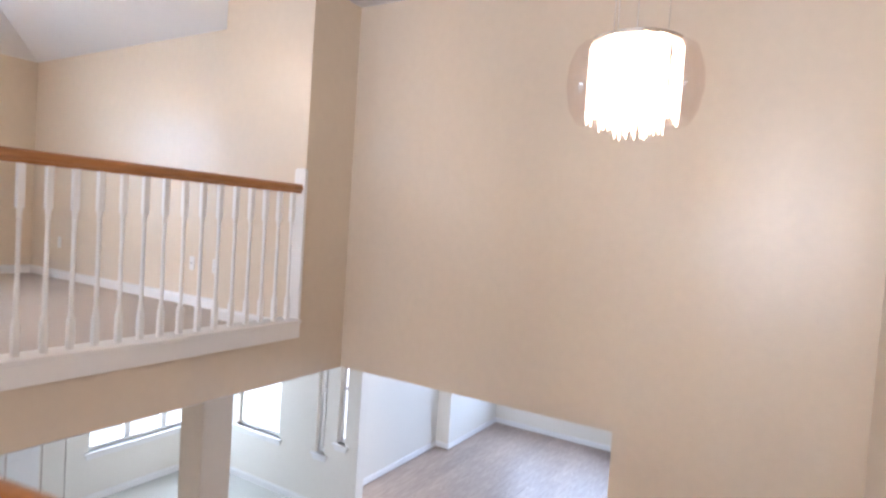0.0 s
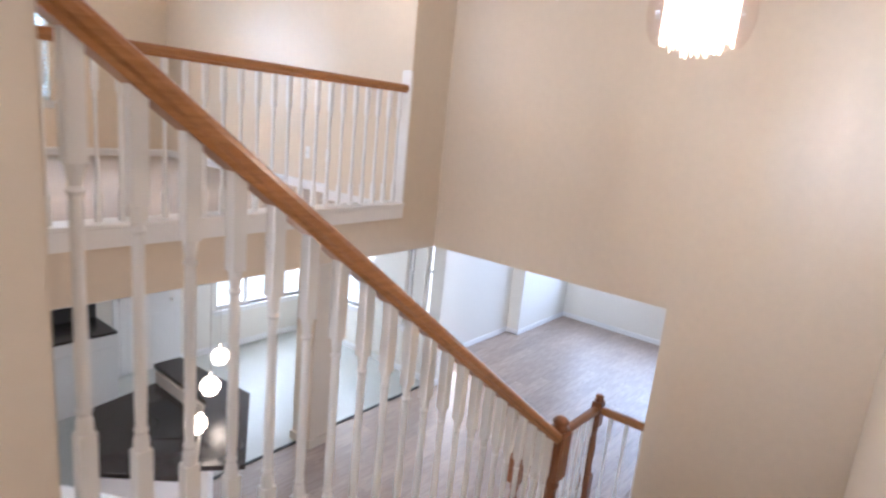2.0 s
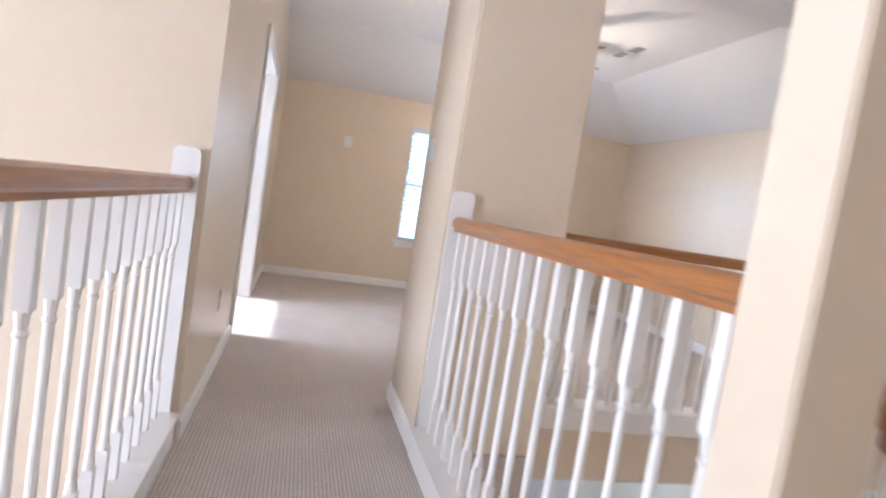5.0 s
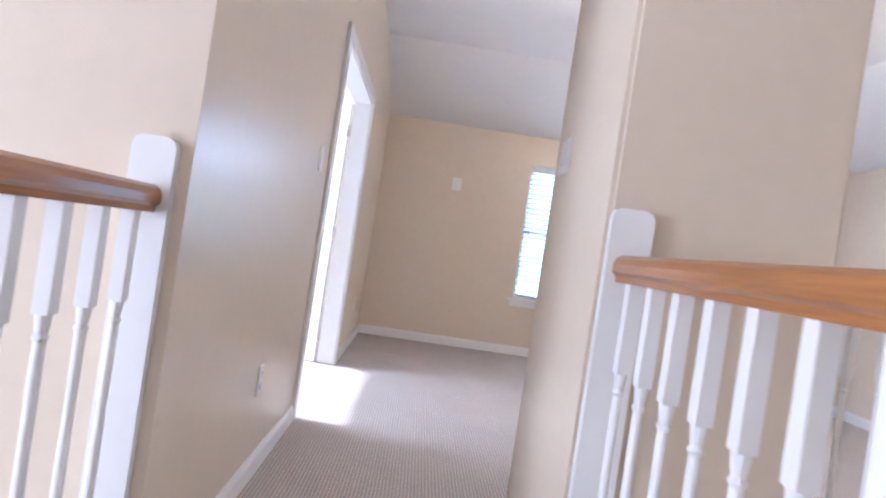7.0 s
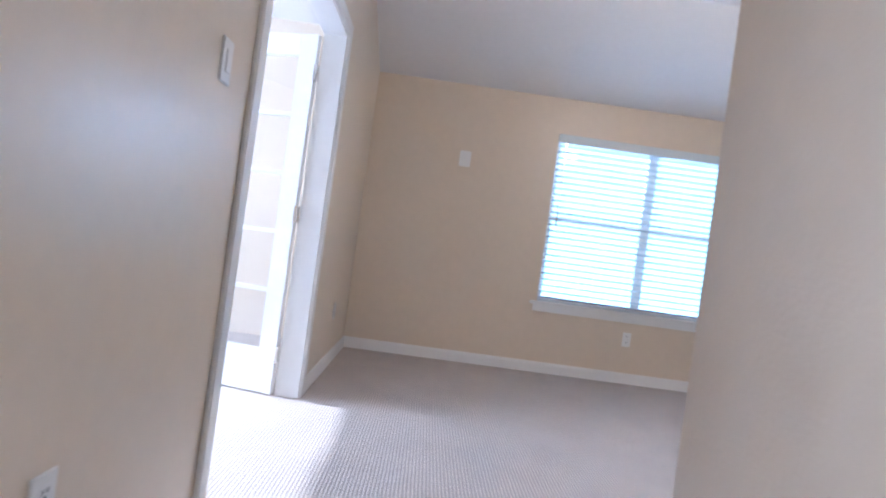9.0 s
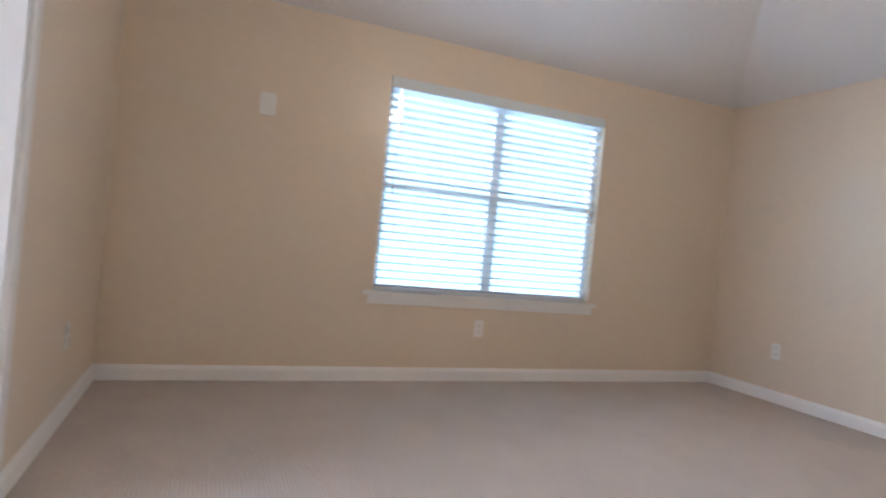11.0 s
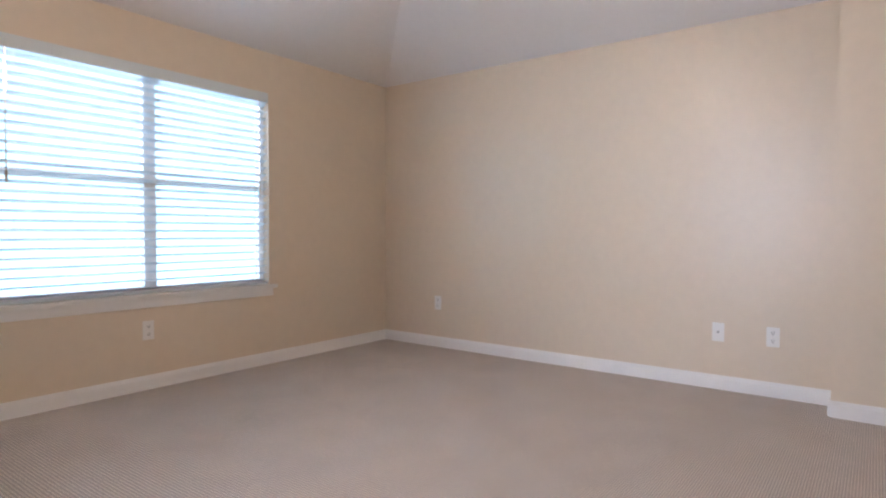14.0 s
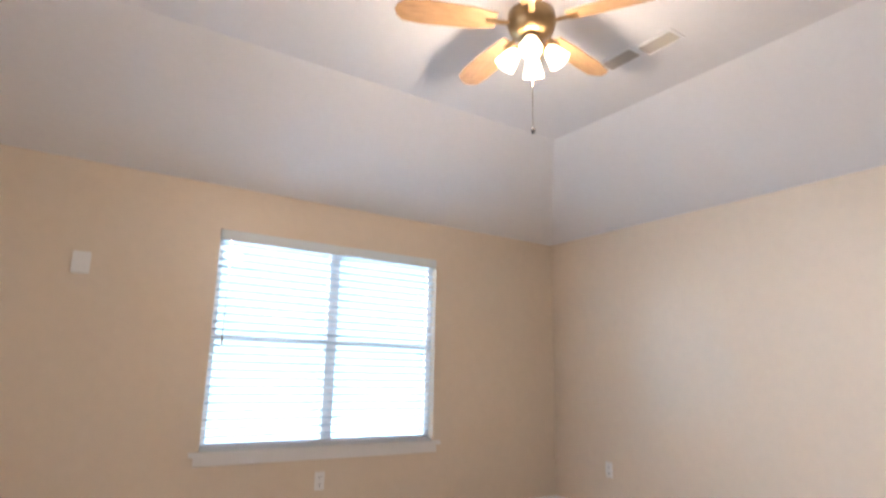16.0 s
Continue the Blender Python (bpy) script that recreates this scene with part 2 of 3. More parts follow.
structure("floor_study", box(-3.9, XL - 0.14, YB + 0.14, YW + 0.1, ZC, ZF), M_CARPET, "beige ribbed loop carpet in the study", "floor")
structure("hall_edge", boxes([(XR + 0.13, XR + 0.14, 1.86, YB, ZC, 0.0), (XL - 0.15, XL - 0.14, -1.6, YB, ZC, 0.0), (1.037, 3.85, YG, YG + 0.10, ZC, 0.0)]), M_WALL, "cream painted edge below the railings", "wall")

# upper walls
wall("wall_loft_window", XL - 0.12, XG + 0.14, YW, YW + 0.14, ZC, 3.25, [(1.075, 2.79, 0.556, 1.985)])
wall("wall_loft_side", XG, XG + 0.14, 5.05, YW, ZC, 3.25)
wall("wall_hall_side", XL - 0.12, XL, YB, YW, ZF, 3.25, [(5.47, 6.87, ZF, 1.99)])
structure("wall_chase", box(3.85, XF + 0.14, YG, 5.05, ZC, 2.9), M_WALL, "cream painted boxed-out wall beside the gallery", "wall")
structure("wall_block", box(XR, 1.037, YB, 4.40, ZF, 3.2, bevel=0.012), M_WALL, "cream wall with rounded corners between hall and gallery", "wall")
wall("wall_tall", XF, XF + 0.14, -0.2, YG, ZL, ZH + 0.3, [(2.05, YG, ZL, ZC)])
wall("wall_stair", XR, XF, YS - 0.14, YS, ZL, ZH + 0.3)
wall("wall_hall_end", XL - 4.6, XR + 0.2, -1.74, -1.6, ZL, ZH + 0.3)
wall("wall_hall_near", XR, XR + 0.14, -1.6, YS - 0.14, ZL, ZH + 0.3)
wall("wall_foyer", -4.6, XL - 0.12, YB, YB + 0.14, ZL, 3.25)
wall("wall_foyer_window", -4.74, -4.6, -1.6, YB, ZL, ZH + 0.3, [(0.55, 2.45, -1.0, 2.2)])
structure("column", box(0.465, 0.605, 1.86, 1.985, ZF, ZH, bevel=0.005), M_WALL, "slim full-height cream column at the stair head", "column")
wall("wall_study_window", -3.9, -3.76, YB + 0.14, YW, ZF, 3.25, [(5.4, 7.3, 0.55, 2.3)])
wall("wall_study_end", -3.76, XL - 0.12, YW, YW + 0.14, ZF, 3.25)

# ceilings
structure("ceiling_hall", boxes([(-4.7, XF + 0.1, -1.7, YB, ZH, ZH + 0.12), (XL, 1.037, YB, 4.40, ZH, ZH + 0.12), (1.037, XF + 0.12, YB, YG + 0.10, ZH, ZH + 0.12)]), M_CEIL, "flat white ceiling over hall and stairwell", "ceiling")
structure("wall_loft_header", boxes([(1.037, XG, YG + 0.001, YG + 0.10, ZH + 0.12, 3.25), (XL, 1.037, 4.29, 4.399, ZH + 0.12, 3.25)]), M_WALL, "cream wall above the gallery opening", "wall")
XV, YV, ZE = 3.06, 7.41, 2.285
bm = bmesh.new()
v = {k: bm.verts.new(p) for k, p in {
    "a": (XL - 0.1, YG + 0.05, ZV), "b": (XV, YG + 0.05, ZV), "c": (XV, YV, ZV), "d": (XL - 0.1, YV, ZV),
    "e": (XL - 0.1, YW + 0.05, ZE - 0.02), "f": (XG + 0.05, YW + 0.05, ZE - 0.02), "g": (XG + 0.05, YG + 0.05, ZE - 0.02)}.items()}
for q in ("abcd", "dcfe", "cbgf"):
    bm.faces.new([v[k] for k in q])
up = bmesh.ops.extrude_face_region(bm, geom=bm.faces[:])
bmesh.ops.translate(bm, vec=(0, 0, 0.10), verts=[g for g in up["geom"] if isinstance(g, bmesh.types.BMVert)])
structure("ceiling_loft", bm, M_CEIL, "white vaulted ceiling sloping up from the walls", "ceiling")
structure("ceiling_study", box(-3.9, XL - 0.1, YB, YW, 2.6, 2.7), M_CEIL, "flat white ceiling of the study", "ceiling")

# lower storey
structure("floor_lower", box(-4.7, 11.0, -1.7, 5.60, ZL - 0.12, ZL - 0.012), M_PLANK, "brown wood-look plank floor", "floor")
structure("floor_family", box(6.3, 11.0, 5.60, 6.2, ZL - 0.12, ZL - 0.012), M_PLANK, "brown wood-look plank floor", "floor")
structure("floor_kitchen", box(-4.7, 6.3, 5.60, 8.5, ZL - 0.12, ZL - 0.004), M_TILE, "pale grey tile floor in the kitchen", "floor")
structure("floor_threshold", box(3.0, 6.2, 5.585, 5.615, ZL - 0.012, ZL + 0.004), M_DARK, "dark strip between tile and planks", "trim")
structure("ceiling_lower", boxes([(XF + 0.14, 11.0, -1.7, 8.5, ZC + 0.002, ZC + 0.12), (-4.7, XF + 0.14, YG + 0.10, 8.5, ZC - 0.002, ZC + 0.001)]), M_CEIL, "flat white ceiling of the lower storey", "ceiling")
structure("beam_gallery", box(1.037, XF, YG, YG + 0.1, ZC - 0.004, ZC - 0.003), M_CEIL, "underside of the gallery edge", "beam")
wall("wall_kitchen_back", -4.7, 6.44, 8.3, 8.44, ZL, ZC, [(4.68, 6.20, -2.23, -0.95)], M_CREAM, "off-white kitchen wall")
wall("wall_kitchen_side", 6.3, 6.44, 5.48, 8.3, ZL, ZC, [(5.68, 5.81, -1.95, -0.6), (6.0, 6.16, -2.15, -0.6), (6.80, 7.62, -2.14, -0.6)], M_CREAM, "off-white wall with narrow windows")
wall("wall_family_left", 6.44, 9.05, 6.04, 6.18, ZL, ZC, (), M_CREAM, "off-white family room wall")
wall("wall_family_jog", 9.05, 10.9, 5.80, 6.18, ZL, ZC, (), M_CREAM, "off-white boxed-out family room wall")
wall("wall_family_end", 10.8, 10.94, 0.0, 5.80, ZL, ZC, [(1.4, 2.9, -2.02, -0.7), (3.1, 4.5, -2.02, -0.7), (4.65, 5.45, -2.02, -0.7)], M_CREAM, "off-white window wall")
wall("wall_family_right", XF + 0.14, 10.94, -0.14, 0.0, ZL, ZC, (), M_CREAM, "off-white family room wall")
wall("wall_kitchen_left", -4.74, -4.6, YB + 0.14, 8.3, ZL, ZC, (), M_CREAM, "off-white kitchen wall")
structure("column_lower", boxes([(4.07, 4.37, 5.39, 5.69, ZL + 0.1, ZC), (4.05, 4.39, 5.37, 5.71, ZL, ZL + 0.1)]), M_WALL, "square cream column with white base", "column")

# baseboards
BASE = [(0, 0), (0.015, 0), (0.015, 0.068), (0.010, 0.080), (0.006, 0.090), (0, 0.090)]


def baseboard(a, b):
    return structure("baseboard", sweep(BASE, a, b), M_TRIM, "white moulded baseboard", "baseboard")


for a, b in (((XL, YW, ZF), (XG, YW, ZF)), ((XG, YW, ZF), (XG, 5.05, ZF)), ((XG, 5.05, ZF), (3.85, 5.05, ZF)), ((3.85, 5.05, ZF), (3.85, YG + 0.1, ZF)),
             ((XL, 6.945, ZF), (XL, YW, ZF)), ((XL, YB, ZF), (XL, 5.395, ZF)), ((XR, 4.40, ZF), (XR, YB, ZF)), ((1.037, 4.40, ZF), (XR, 4.40, ZF)),
             ((3.35 - 8, 8.3, ZL), (3.27, 8.3, ZL)), ((4.13, 8.3, ZL), (6.3, 8.3, ZL)), ((6.3, 8.3, ZL), (6.3, 5.48, ZL)), ((6.3, 5.48, ZL), (6.44, 5.48, ZL)), ((6.44, 6.04, ZL), (9.05, 6.04, ZL)),
             ((9.05, 6.04, ZL), (9.05, 5.80, ZL)), ((9.05, 5.80, ZL), (10.8, 5.80, ZL)), ((10.8, 5.80, ZL), (10.8, 0, ZL))):
    baseboard(a, b)

# ---------------------------------------------------------------- railings
RAIL = [(-0.022, -0.062), (0.022, -0.062), (0.024, -0.048), (0.033, -0.040), (0.034, -0.022), (0.028, -0.008), (0.016, 0.0), (-0.016, 0.0), (-0.028, -0.008), (-0.034, -0.022), (-0.033, -0.040), (-0.024, -0.048)]


def baluster_bmesh(height):
    bm = bmesh.new()
    w = 0.0145
    top = height - 0.20
    add_box(bm, -w, w, -w, w, 0.0, 0.15)
    add_box(bm, -w, w, -w, w, top, height)
    lathe([(0.0142, 0.149), (0.0135, 0.172), (0.0100, 0.182), (0.0130, 0.190), (0.0100, 0.198), (0.0112, 0.25), (0.0114, 0.30), (0.0102, height * 0.47),
           (0.0098, height * 0.55), (0.0105, top - 0.07), (0.0098, top - 0.050), (0.0140, top - 0.042), (0.0098, top - 0.034), (0.0120, top - 0.022), (0.0145, top + 0.001)], 10, bm)
    return bm


def railing(name, a, b, count, label, height=0.87, curb=True):
    """A level railing between two plan points; z of the handrail's top is 1.01."""
    ob = thing(name, (0, 0, 0), label, "railing", "upstairs railings")
    a, b = Vector(a), Vector(b)
    part("handrail", sweep(RAIL, (*a, 1.01), (*b, 1.01)), M_OAK if abs(b.y - a.y) > abs(b.x - a.x) else M_OAK_CROSS, ob, "varnished oak handrail")
    part("curb", sweep([(-0.075, ZF), (0.075, ZF), (0.075, 0.055), (0.088, 0.060), (0.088, 0.080), (-0.088, 0.080), (-0.088, 0.060), (-0.075, 0.055)], (*a, 0.0), (*b, 0.0)), M_TRIM, ob, "white painted base curb")
    first = None
    for i in range(count):
        p = a.lerp(b, (i + 0.5) / count)
        if first is None:
            first = part("baluster", baluster_bmesh(height), M_TRIM, ob)
            k = first
        else:
            k = new("baluster", first.data)
            k.parent = ob
        k.location = (p.x, p.y, 0.08)
    return ob


def end_board(at, turn, height=1.04):
    """A white half-newel board with a rounded top, against a wall."""
    bm = bmesh.new()
    w, r = 0.05, 0.022
    pts = [(-w, 0), (w, 0), (w, height - r), (w - r * 0.3, height - r * 0.3), (w - r, height), (-w + r, height), (-w + r * 0.3, height - r * 0.3), (-w, height - r)]
    front = [bm.verts.new((x, -0.024, z)) for x, z in pts]
    back = [bm.verts.new((x, 0, z)) for x, z in pts]
    bm.faces.new(front)
    bm.faces.new(back[::-1])
    for i in range(len(pts)):
        j = (i + 1) % len(pts)
        bm.faces.new((front[i], back[i], back[j], front[j]))
    ob = mesh_object("rail_end_board", bm, M_TRIM)
    ob.matrix_world = pose(*at, 0, 0, turn)
    return tagged(ob, "white rounded board holding the handrail end", "trim", "rail end boards")


XRR, XRL, YGR = XR + 0.055, XL - 0.080, YG + 0.03
railing("hall_railing", (XRR, 1.99), (XRR, YB - 0.024), 14, "oak handrail on white turned balusters beside the hall")
railing("foyer_railing", (XRL, -1.6), (XRL, YB - 0.024), 44, "oak handrail on white turned balusters above the foyer")
railing("gallery_railing", (1.037, YGR), (3.85 - 0.024, YGR), 24, "oak handrail on white turned balusters along the gallery")
end_board((XRR, YB, 0.08), 0)
end_board((XRL, YB, 0.08), 0)
end_board((3.85, YGR, 0.08), -90)

# stairs: upper flight along x, landing, lower flight along y
RISE, RUN, N = 0.19, 0.251, 12
X0 = XR + 0.13
ZLAND = -RISE * (N + 1)
stairs = thing("staircase", (0, 0, 0), "carpeted stairs with a white closed stringer and landing", "stairs")
for i in range(N - 1):
    part("step", box(X0 + RUN * i, X0 + RUN * (i + 1) + 0.02, YS, YR - 0.06, -RISE * (i + 2) - 0.30, -RISE * (i + 2), bevel=0.008), M_CARPET, stairs)
XLD = X0 + RUN * (N - 1)
part("landing", boxes([(XLD, XF, YS, 2.79, ZL, ZLAND), (XF, 5.05, 2.06, 2.79, ZL, ZLAND)]), M_CARPET, stairs)
part("step", box(XLD + 0.02, 3.60, 2.79, 3.07, ZL - 0.01, ZLAND - 0.19, bevel=0.008), M_CARPET, stairs)
SLOPE = -RISE / RUN


def rail_z(x):
    return 0.646 + SLOPE * (x - 1.0)


bm = bmesh.new()
for y in (YR - 0.06, YR + 0.06):
    for x in (X0 - 0.04, 2.56):
        for d in (-0.83, -1.26):
            bm.verts.new((x, y, rail_z(x) + d))
vs = bm.verts[:]
for q in ((0, 1, 3, 2), (4, 6, 7, 5), (0, 4, 5, 1), (2, 3, 7, 6), (0, 2, 6, 4), (1, 5, 7, 3)):
    bm.faces.new([vs[i] for i in q])
part("stringer", bm, M_TRIM, stairs, "white painted sloping stringer")

stair_rail = thing("stair_railing", (0, 0, 0), "sloping oak handrail on white turned balusters", "railing")
part("handrail", sweep(RAIL, (0.60, YR, rail_z(0.60)), (2.56, YR, rail_z(2.56))), M_OAK_CROSS, stair_rail, "varnished oak handrail")
first = None
for i in range(21):
    x = 0.665 + i * 0.0915
    if first is None:
        first = k = part("baluster", baluster_bmesh(0.80), M_TRIM, stair_rail)
    else:
        k = new("baluster", first.data)
        k.parent = stair_rail
    k.location = (x, YR, rail_z(x) - 0.845)


def newel(at, height, label, group="stair newels"):
    ob = thing("newel_post", at, label, "newel post", group)
    w = 0.045
    part("base", box(-w, w, -w, w, 0, 0.26, bevel=0.004), M_NEWEL, ob)
    part("shaft", lathe([(0.043, 0.26), (0.030, 0.29), (0.038, 0.31), (0.028, 0.33), (0.036, height * 0.5), (0.026, height - 0.36), (0.036, height - 0.34), (0.026, height - 0.32), (0.043, height - 0.30)], 14), M_NEWEL, ob, smooth=True)
    part("block", box(-w, w, -w, w, height - 0.30, height - 0.07, bevel=0.006), M_NEWEL, ob)
    part("cap", lathe([(0.030, height - 0.07), (0.046, height - 0.055), (0.030, height - 0.04), (0.040, height - 0.02), (0.018, height)], 14), M_NEWEL, ob, smooth=True)
    return ob


N1, N2, N3 = (2.585, YR, -1.98), (4.98, 2.645, ZLAND), (3.72, 2.70, ZLAND)
newel(N1, 1.51, "dark turned oak newel post ending the stair rail")
newel(N2, 1.04, "dark turned oak newel post at the landing corner")
newel(N3, 1.04, "dark turned oak newel post on the landing edge")


def landing_rail(a, b, count, label):
    ob = thing("landing_railing", (0, 0, 0), label, "railing", "landing railings")
    a, b = Vector(a), Vector(b)
    part("handrail", sweep(RAIL, (*a, ZLAND + 0.93), (*b, ZLAND + 0.93)), M_OAK, ob, "varnished oak handrail")
    one = None
    for i in range(count):
        if one is None:
            one = k = part("baluster", baluster_bmesh(0.87), M_TRIM, ob)
        else:
            k = new("baluster", one.data)
            k.parent = ob
        q = a.lerp(b, (i + 0.6) / count)
        k.location = (q.x, q.y, ZLAND)


landing_rail((N3[0] + 0.045, N3[1]), (N2[0] - 0.045, N2[1]), 9, "short oak handrail with white balusters along the landing")
landing_rail((N2[0], N2[1] - 0.045), (N2[0], 1.6), 7, "short oak handrail with white balusters across the landing")

# ---------------------------------------------------------------- windows, doors


def blind_window(name, at, turn, w, h, slats, label, panes=2, blind=True, sill=True):
    """A framed double window in an opening; local x along the wall, y into the room, z up from the sill."""
    ob = thing(name, (0, 0, 0), label, "window")
    tagged(ob, kind="structure")
    m = pose(*at, 0, 0, turn)

    def p(kind, bm, mat, lab="", parent=None):
        k = part(kind, bm, mat, parent or ob, lab)
        return k
    f = 0.045
    fr = p("window_frame", boxes([(0, f, -0.11, -0.06, 0, h), (w - f, w, -0.11, -0.06, 0, h), (f, w - f, -0.11, -0.06, 0, f), (f, w - f, -0.11, -0.06, h - f, h)] +
                            [(w * i / panes - 0.04, w * i / panes + 0.04, -0.11, -0.06, f, h - f) for i in range(1, panes)], bevel=0.004), M_TRIM, "white vinyl window frame")
    for i in range(panes):
        a, b = (f if i == 0 else w * i / panes + 0.04), (w - f if i == panes - 1 else w * (i + 1) / panes - 0.04)
        p("meeting_rail", box(a, b, -0.105, -0.065, h * 0.5 - 0.022, h * 0.5 + 0.022, bevel=0.003), M_TRIM)
        g = p("pane", box(a, b, -0.088, -0.084, f, h - f), M_GLASS)
        g.visible_shadow = False
    if sill:
        p("window_sill", box(-0.06, w + 0.06, -0.06, 0.035, -0.028, 0.0, bevel=0.006), M_TRIM, "white painted sill board")
        p("apron", box(-0.03, w + 0.03, 0.0, 0.016, -0.085, -0.028, bevel=0.004), M_TRIM)
    if blind:
        p("blind_headrail", box(0.004, w - 0.004, -0.05, 0.012, h - 0.075, h - 0.002, bevel=0.006), M_BLIND, "white blind valance")
        one = None
        for i in range(slats):
            z = 0.035 + (h - 0.13) * i / (slats - 1)
            if one is None:
                bm = bmesh.new()
                pts = [(-0.024, -0.009), (-0.008, -0.0005), (0.008, 0.004), (0.024, 0.006)]
                va = [[bm.verts.new((x, y, zz + o)) for y, zz in pts for o in (0, 0.0022)] for x in (0.01, w - 0.01)]
                order = [0, 2, 4, 6, 7, 5, 3, 1]
                bm.faces.new([va[0][k] for k in order])
                bm.faces.new([va[1][k] for k in order[::-1]])
                for s in range(8):
                    t = (s + 1) % 8
                    bm.faces.new((va[0][order[s]], va[0][order[t]], va[1][order[t]], va[1][order[s]]))
                k = one = part("slat", bm, M_BLIND, ob)
            else:
                k = new("slat", one.data)
                k.parent = ob
            k.location = (0, -0.025, z)
        p("bottom_rail", box(0.008, w - 0.008, -0.048, -0.004, 0.002, 0.02, bevel=0.003), M_BLIND)
        for x in (0.12, w * 0.5, w - 0.12):
            p("ladder_cord", boxes([(x - 0.0012, x + 0.0012, -0.0005, 0.001, 0.02, h - 0.07), (x - 0.0012, x + 0.0012, -0.051, -0.049, 0.02, h - 0.07)]), M_TRIM)
        for x in (0.09, w - 0.07):
            p("blind_wand", boxes([(x - 0.003, x + 0.003, 0.012, 0.018, h - 0.72, h - 0.07), (x - 0.006, x + 0.006, 0.009, 0.021, h - 0.78, h - 0.72)]), M_CHROME)
    ob.matrix_world = m
    return ob


blind_window("window_loft", (2.79, YW, 0.556), 180, 1.715, 1.429, 26, "twin white window with lowered open slatted blind")
blind_window("window_study", (-3.76, 7.3, 0.55), -90, 1.9, 1.75, 2, "white window of the study", panes=1, blind=False)
blind_window("window_kitchen", (6.20, 8.3, -2.23), 180, 1.52, 1.28, 2, "wide white kitchen window", panes=3, blind=False)
for y0, y1, zs, lab in ((6.80, 7.62, -2.14, "white framed kitchen side window"), (6.0, 6.16, -2.15, "tall narrow sidelight window"), (5.68, 5.81, -1.95, "short narrow sidelight window")):
    blind_window("window_kitchen_side", (6.3, y0, zs), 90, y1 - y0, -0.6 - zs, 2, lab, panes=1, blind=False)
for y0, y1 in ((1.4, 2.9), (3.1, 4.5), (4.65, 5.45)):
    blind_window("window_family", (10.8, y0, -2.02), 90, y1 - y0, 1.32, 2, "white framed family room window", panes=2, blind=False)
blind_window("window_foyer", (-4.6, 2.45, -1.0), -90, 1.9, 3.2, 2, "tall white foyer window", panes=3, blind=False)

# study doorway casing and open glazed door
casing = thing("door_casing", (0, 0, 0), "white moulded casing around the study doorway", "door casing")
tagged(casing, kind="structure")
for y0, y1, z0, z1 in ((5.40, 5.475, ZF, 2.06), (6.865, 6.94, ZF, 2.06), (5.475, 6.865, 1.985, 2.06)):
    part("casing_board", box(XL, XL + 0.018, y0, y1, z0, z1, bevel=0.005), M_TRIM, casing)
for y0, y1, z0, z1 in ((5.471, 5.49, ZF, 1.97), (6.85, 6.869, ZF, 1.97), (5.49, 6.85, 1.97, 1.989)):
    part("jamb", box(XL - 0.125, XL + 0.004, y0, y1, z0, z1), M_TRIM, casing)
door = thing("study_door", (0, 0, 0), "open white ten-pane glazed french door", "door")
DW, DH, ST = 0.67, 1.99, 0.105
part("stile", box(0, ST, -0.018, 0.018, 0, DH, bevel=0.003), M_TRIM, door)
part("stile", box(DW - ST, DW, -0.018, 0.018, 0, DH, bevel=0.003), M_TRIM, door)
part("bottom_rail", box(ST, DW - ST, -0.018, 0.018, 0, 0.24, bevel=0.003), M_TRIM, door)
part("top_rail", box(ST, DW - ST, -0.018, 0.018, DH - 0.12, DH, bevel=0.003), M_TRIM, door)
z0, z1 = 0.24, DH - 0.12
part("muntin", box(DW / 2 - 0.011, DW / 2 + 0.011, -0.014, 0.014, z0, z1), M_TRIM, door)
for i in range(1, 5):
    z = z0 + (z1 - z0) * i / 5
    part("muntin", box(ST, DW - ST, -0.0135, 0.0135, z - 0.011, z + 0.011), M_TRIM, door)
for i in range(5):
    for a, b in ((ST, DW / 2 - 0.011), (DW / 2 + 0.011, DW - ST)):
        g = part("pane", box(a, b, -0.002, 0.002, z0 + (z1 - z0) * i / 5 + 0.011, z0 + (z1 - z0) * (i + 1) / 5 - 0.011), M_GLASS, door)
        g.visible_shadow = False
lever = bmesh.new()
for s in (-1, 1):
    add_box(lever, DW - 0.062, DW - 0.038, min(s * 0.018, s * 0.06), max(s * 0.018, s * 0.06), 0.95, 0.974, bevel=0.003)
    add_box(lever, DW - 0.16, DW - 0.04, min(s * 0.045, s * 0.06), max(s * 0.045, s * 0.06), 0.953, 0.971, bevel=0.004)
part("lever_handle", lever, M_CHROME, door, "brushed metal lever handle")
for z in (0.22, 1.0, 1.78):
    part("hinge", box(-0.012, 0.004, -0.022, 0.022, z - 0.045, z + 0.045), M_CHROME, door)
door.matrix_world = pose(XL - 0.14, 6.845, ZF + 0.008, 0, 0, 165)

# ---------------------------------------------------------------- small wall fittings


